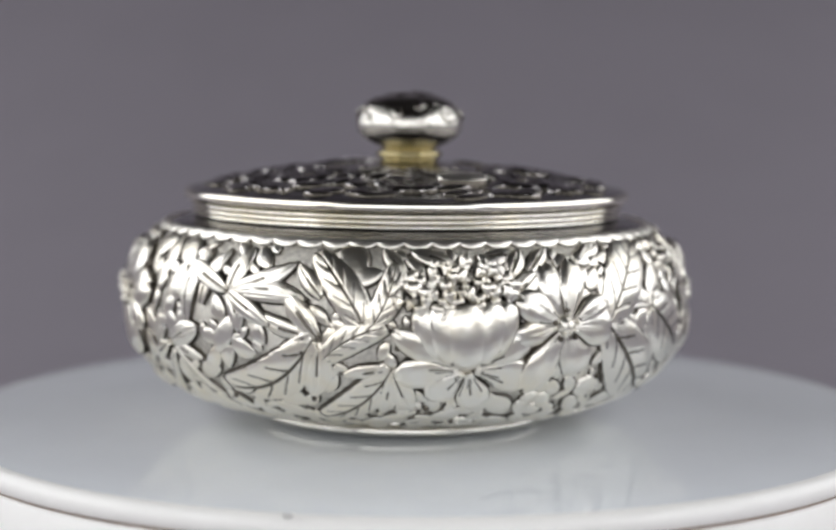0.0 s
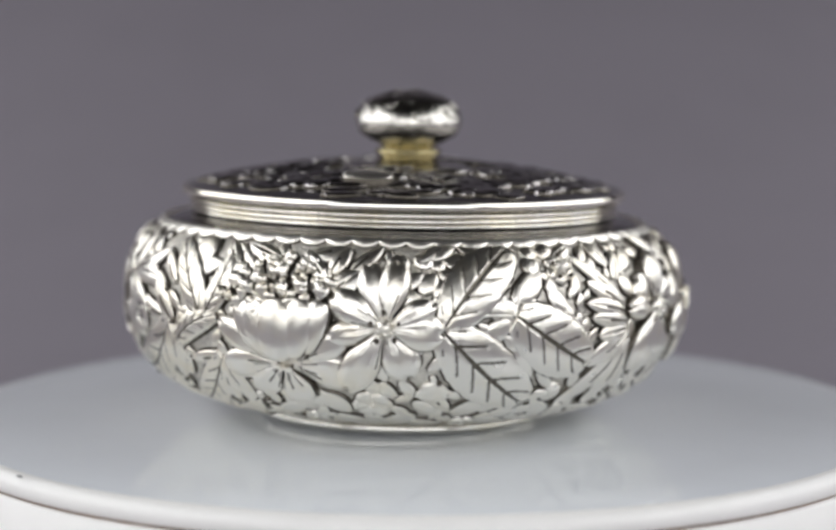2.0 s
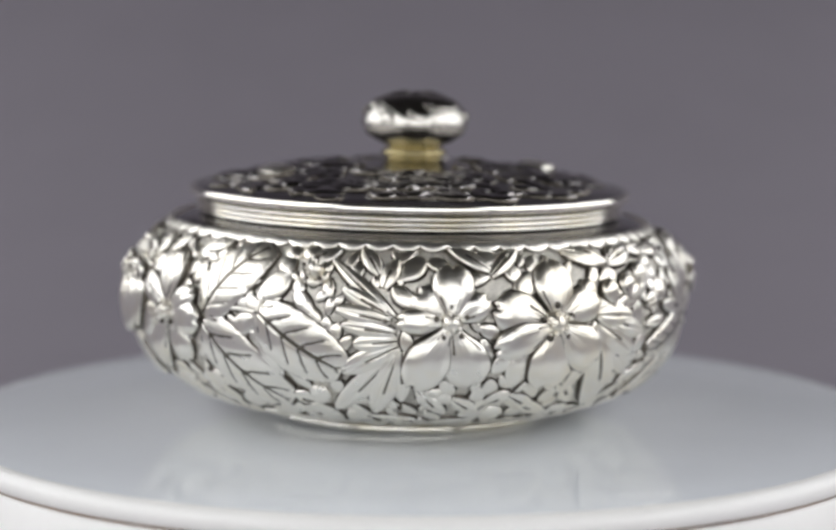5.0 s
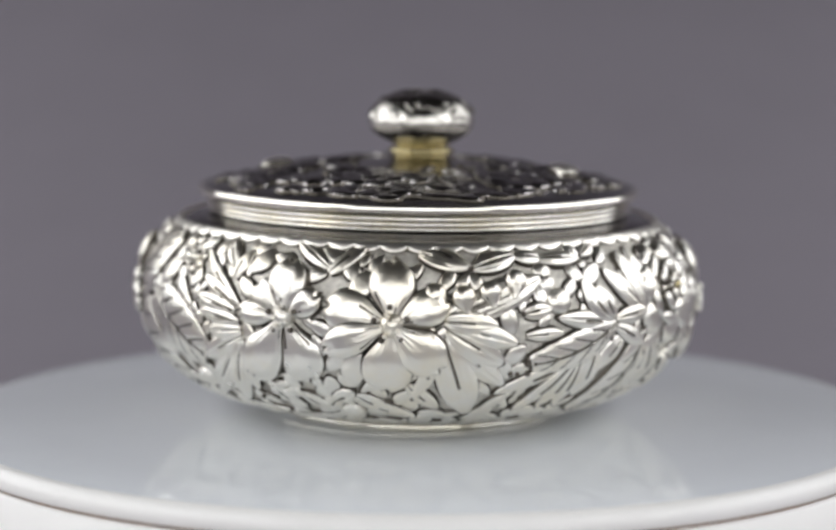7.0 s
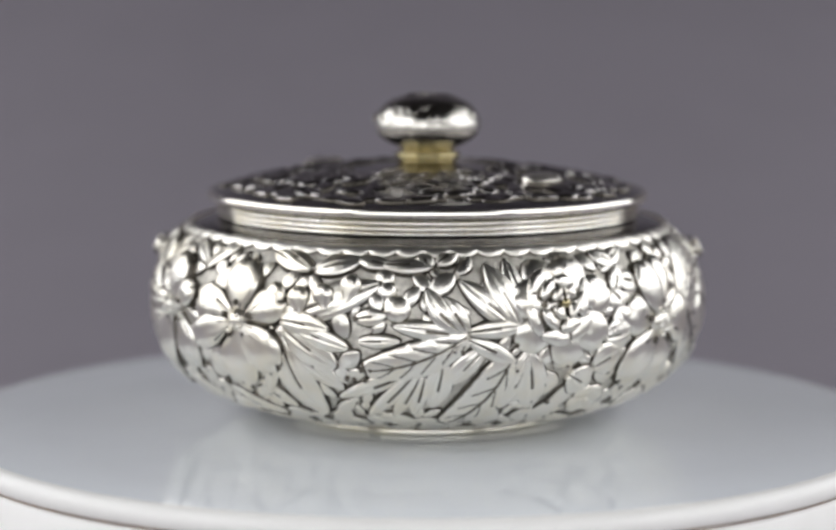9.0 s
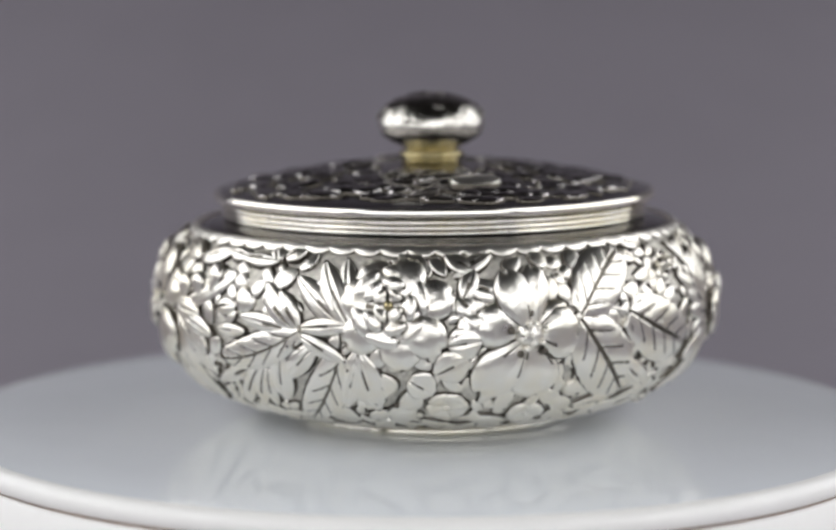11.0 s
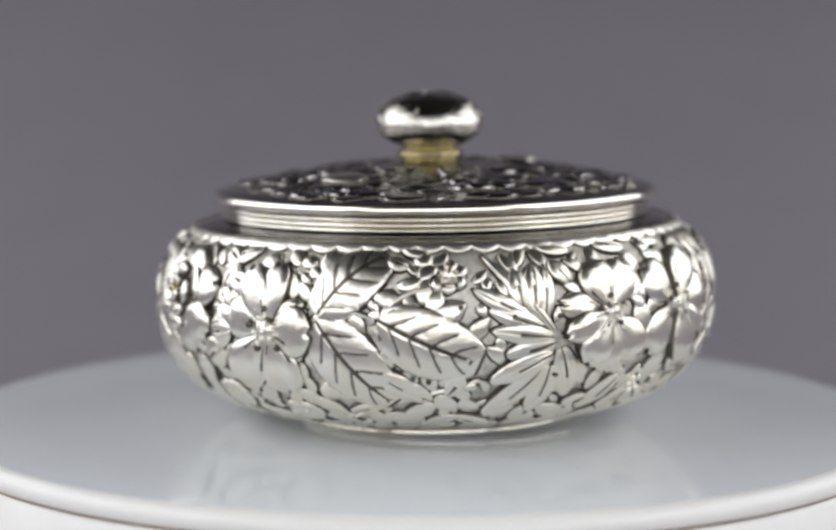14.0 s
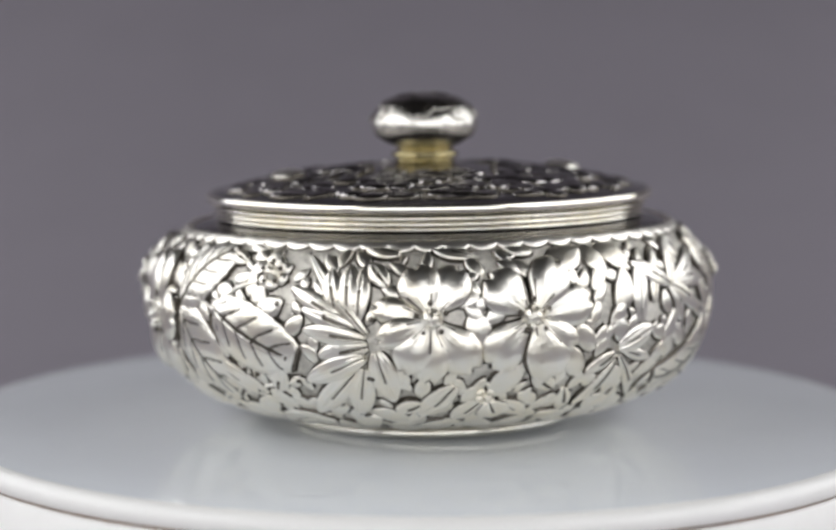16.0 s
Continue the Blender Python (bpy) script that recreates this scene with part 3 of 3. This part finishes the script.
lobe(-101.8, -1.2, 172, 12.3, 3.5)
lobe(-101.3, -2.4, -169, 10.1, 3.9)
lobe(-101.9, -4.4, -158, 13.2, 4.1)
lobe(-103.7, -7.1, -135, 15.5, 4.5)
lobe(-102.2, -6.6, -102, 11.7, 4.9)
lobe(-99.9, -3.5, -75, 11.2, 5.3)
lobe(-120.4, -18.8, -24, 8.0, 3.0)
lobe(-107.5, 4.5, 101, 7.3, 3.9)
lobe(-105.1, 3.4, 90, 9.2, 3.9)
lobe(-103.1, 2.3, 86, 10.1, 3.3)
lobe(-125.3, 15.5, 165, 5.3, 3.0)
lobe(-129.2, 12.5, 158, 4.5, 2.9)
flower(-89.6, 2.6, 1.9, (169, 11.0, 5.6), (-159, 10.6, 5.4), (109, 10.1, 8.7), (58, 11.0, 8.4), (-120, 10.8, 7.6), (-93, 11.8, 7.6), (-50, 12.6, 8.7))
flower(-70.7, 2.6, 2.0, (138, 11.2, 9.4), (60, 11.7, 8.5), (10, 12.4, 7.9), (-134, 12.3, 9.1), (-71, 12.5, 9.1), (-36, 10.6, 5.9))
small_flower(-79.2, -13.1, 4, 4.0, 45)
lobe(-79.8, -14.6, -133, 7.7, 4.6)
lobe(-78.1, -14.8, -65, 4.9, 6.0)
lobe(-75.6, -15.0, -34, 6.9, 4.0)
lobe(-85.3, -10.5, -131, 10.7, 4.9)
lobe(-91.8, -14.7, -161, 5.2, 3.4)
lobe(-65.1, -12.3, 141, 6.4, 3.4)
lobe(-62.3, -12.7, -75, 6.6, 3.4)
lobe(-95.7, 15.2, 168, 7.0, 3.3)
lobe(-97.7, 8.6, 130, 5.5, 3.3)
lobe(-81.0, 14.7, 170, 7.8, 3.0)
lobe(-74.6, 17.2, -25, 6.0, 3.4)
pit(-22.2, 7.3)
pit(-17.9, 4.1)
pit(-15.7, -1.8)
pit(-18.9, -4.3)
pit(-18.3, -14.7)
pit(-4.2, -11.9)
pit(4.9, -16.8)
pit(11.1, -22.2)
pit(1.7, -1.0)
pit(19.8, -1.6)
pit(16.7, -5.3)
pit(-38.3, -16.1)
pit(78.2, 4.2)
pit(80.6, 2.2)
pit(140.1, -8.2)
pit(123.3, 4.3)
pit(83.4, -16.5)
pit(141.4, -6.1)
pit(138.0, -8.2)
pit(158.6, -2.6)
pit(169.1, -6.4)
pit(177.6, -14.6)
pit(130.8, 3.3)
pit(138.6, 3.3)
pit(139.6, -6.2)
pit(136.6, -8.1)
pit(157.0, -2.4)
pit(173.8, -13.7)
pit(-100.5, 2.6)
pit(-105.4, -5.8)
pit(-100.8, -8.5)
pit(-117.8, -5.3)
pit(-125.4, -8.9)
pit(-128.3, -8.1)
pit(-109.4, 2.9)
pit(-106.7, -5.5)
pit(-101.5, -8.3)
pit(-119.3, 4.8)
pit(6.5, -8.1)
pit(-1.1, -3.2)
pit(19.6, 1.1)
pit(3.3, -17.4)
pit(41.6, -10.3)
stem(42.7, -0.2, 11, 12.9)
stem(55.4, 2.3, 51, 10.4)
stem(-145.8, 2.3, 1, 11.1)
stem(-134.2, 2.8, 30, 11.3)
filler(((0.0048, 0.0085, 5000, 280), (0.0026, 0.0045, 14000, 290)))


def border():
    """The smooth band under the shoulder, its lower edge cut in scallops."""
    top, n, per = 0.0184, 62, 14
    verts, faces, slots = [], [], []
    rows = 7
    for i in range(n * per):
        k = (i % per) / per
        low = 0.0171 - 0.0012 * math.sin(math.pi * k) ** 0.6 + 0.0002 * math.sin(i * 0.037) + 0.00015 * math.sin(i * 0.011)
        for j in range(rows + 1):
            q = (0, 0.0, 0.12, 0.4, 0.7, 0.93, 1.0, 1.0)[j]
            h = (-0.0004, 0.0002, 0.0005, 0.0008, 0.0010, 0.0010, 0.0007, -0.0004)[j]
            h += 0.00035 * math.exp(-((q - 0.15) / 0.15) ** 2) * (1 - math.sin(math.pi * k)) ** 2
            verts.append(on_wall(360 * i / (n * per), low + (top - low) * q, h))
    w = rows + 1
    for i in range(n * per):
        m = (i + 1) % (n * per)
        for j in range(rows):
            faces.append((i * w + j, m * w + j, m * w + j + 1, i * w + j + 1))
            slots.append(1 if j == 0 else 0)
    return to_mesh("scalloped_border", verts, faces, [BAND, OXIDE], slots)


part("scalloped_border", border(), jar, "smooth silver border with a scalloped lower edge")

# ---- the relief on the lid ----
LID_LEN = [0.0]
for p0, p1 in zip(LID_LINE, LID_LINE[1:]):
    LID_LEN.append(LID_LEN[-1] + (p1 - p0).length)


# lid leaves and petals use the silver with dim reflection in its colour
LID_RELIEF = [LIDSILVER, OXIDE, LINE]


def on_lid(phi, v, h):
    """v metres inward over the lid from its rim."""
    s = min(max(v, 0.0), LID_LEN[-1] - 1e-9)
    i = int(np.searchsorted(LID_LEN, s, side="right")) - 1
    k = (s - LID_LEN[i]) / (LID_LEN[i + 1] - LID_LEN[i])
    p = LID_LINE[i].lerp(LID_LINE[i + 1], k)
    d = (LID_LINE[i + 1] - LID_LINE[i]).normalized()
    a = radians(phi)
    r = p[0] + h * d[1]
    return (r * math.sin(a), -r * math.cos(a), p[1] - h * d[0])


def lid_leaf(phi, v, angle, long, wide, high):
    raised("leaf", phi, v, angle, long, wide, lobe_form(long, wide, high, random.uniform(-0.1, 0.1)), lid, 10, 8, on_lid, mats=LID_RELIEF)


def lid_flower(phi, v, count, long, wide, high):
    heart = part("flower", ball(on_lid, phi, v, long * 0.22, high, 4, 12, 0), lid)
    for k in range(count):
        a = 360 * k / count + random.uniform(-9, 9)
        raised("petal", phi, v, a, long, wide, petal_form(long, wide, high, 0.1, 2), heart, 10, 8, on_lid, mats=LID_RELIEF)


for k in range(7):
    lid_flower(k * 360 / 7 + random.uniform(-6, 6), random.uniform(0.012, 0.019), 6, 0.0072, 0.0056, 0.0010)
for k in range(270):
    band = k % 4
    v = (0.0062, 0.0115, 0.0175, 0.0245)[band] + random.uniform(-0.0015, 0.0015)
    lid_leaf(k * 137.5 + random.uniform(-12, 12), v, random.uniform(-25, 25) + 180 * (k % 3 == 0) if band == 0 else random.uniform(0, 360), random.uniform(0.0050, 0.0085), random.uniform(0.0028, 0.0046), random.uniform(0.0003, 0.0010))
for phi in (21, 201):
    plain = raised("cartouche", phi - 9.5, 0.0150, 0, 0.010, 0.0066, oval_form(0.010, 0.0068, 0.0012), lid, 18, 14, on_lid, lift=0.0009, mats=[BAND, OXIDE, LINE])
    tagged(plain, "plain oval cartouche left unchased")


def on_knob(phi, v, h):
    """v metres down from the knob's widest line, over its crown when negative."""
    a, t = radians(phi), radians(v / 0.0107 * 57.3)
    r, z = 0.0112 + h, 0.0061 + h
    return (r * math.cos(t) * math.sin(a), -r * math.cos(t) * math.cos(a), 0.0605 + z * math.sin(t))


for k in range(34):
    phi, v = k * 137.5, random.uniform(0.000, 0.013)
    raised("leaflet", phi, v, random.uniform(30, 150), 0.0038, 0.0018, lobe_form(0.0042, 0.0021, 0.00032), knob, 8, 6, on_knob, mats=[KNOBSILVER, LINE, LINE])

# ---- marks on the turntable ----
def mark(name, points, wide, place):
    """A flat stroke of ink a hair above the surface."""
    verts, faces = [], []
    for i, (x, y, k) in enumerate(points):
        p, q = points[max(i - 1, 0)], points[min(i + 1, len(points) - 1)]
        d = Vector((q[0] - p[0], q[1] - p[1])).normalized()
        for s in (-0.5, 0.5):
            verts.append(place(x - d.y * s * wide * k, y + d.x * s * wide * k))
        if i:
            faces.append((2 * i - 2, 2 * i - 1, 2 * i + 1, 2 * i))
    return to_mesh(name, verts, faces, INK)


def on_drum(x, y):
    a = radians(ARROW) + x / RT
    return ((RT - 0.0011) * math.sin(a), -(RT - 0.0011) * math.cos(a), y)


ARROW = 16.9 * 3.5 - 39.5
arrow = part("arrow", mark("arrow", [(0.0016, -0.0050, 0.5), (0.0002, -0.0053, 1.2), (-0.0012, -0.0066, 1.0), (-0.0019, -0.0086, 0.5)], 0.0013, on_drum), turntable, "hand-drawn dark marker arrow on the side")
part("arrow_barb", mark("arrow_barb", [(-0.0002, -0.0054, 0.8), (0.0004, -0.0075, 1.0), (0.0010, -0.0098, 0.7)], 0.0011, on_drum), arrow)
part("arrow_shaft", mark("arrow_shaft", [(-0.0006, -0.0070, 0.8), (-0.0006, -0.016, 0.8)], 0.0004, on_drum), arrow)
part("arrow_shaft", mark("arrow_shaft", [(0.0001, -0.0075, 0.8), (0.0001, -0.016, 0.8)], 0.0004, on_drum), arrow)
crumb = [(0.0009 * math.cos(a) * (1 + 0.25 * math.sin(3 * a)), 0.0005 * math.sin(a), 0.00005) for a in [k * math.pi / 6 for k in range(12)]]
crumb += [(0, 0, 0.0003)]
speck = part("speck", to_mesh("speck", crumb, [(k, (k + 1) % 12, 12) for k in range(12)], SPECK), turntable, "small dark speck on the plate")
speck.matrix_basis = pose(0.0993 * math.sin(radians(-12.7)), -0.0993 * math.cos(radians(-12.7)), 0, 0, 0, -12.7)


# ---- what moves ----
def motions():
    def spin(t):
        return pose(0, 0, 0, 0, 0, -TURN * t)

    a = radians(OFF_AT)
    lean = radians(152)
    tilt = Matrix.Rotation(radians(1.05), 4, (math.cos(lean), math.sin(lean), 0))     # it stands a little askew
    seat = pose(OFF * math.sin(a), -OFF * math.cos(a), 0.0244) @ tilt @ pose(0, 0, -0.0240)
    walk(turntable, [(t, pose(0, 0, -0.0005) @ spin(t)) for t in range(17)])
    walk(jar, [(t, spin(t) @ seat) for t in range(17)])


motions()
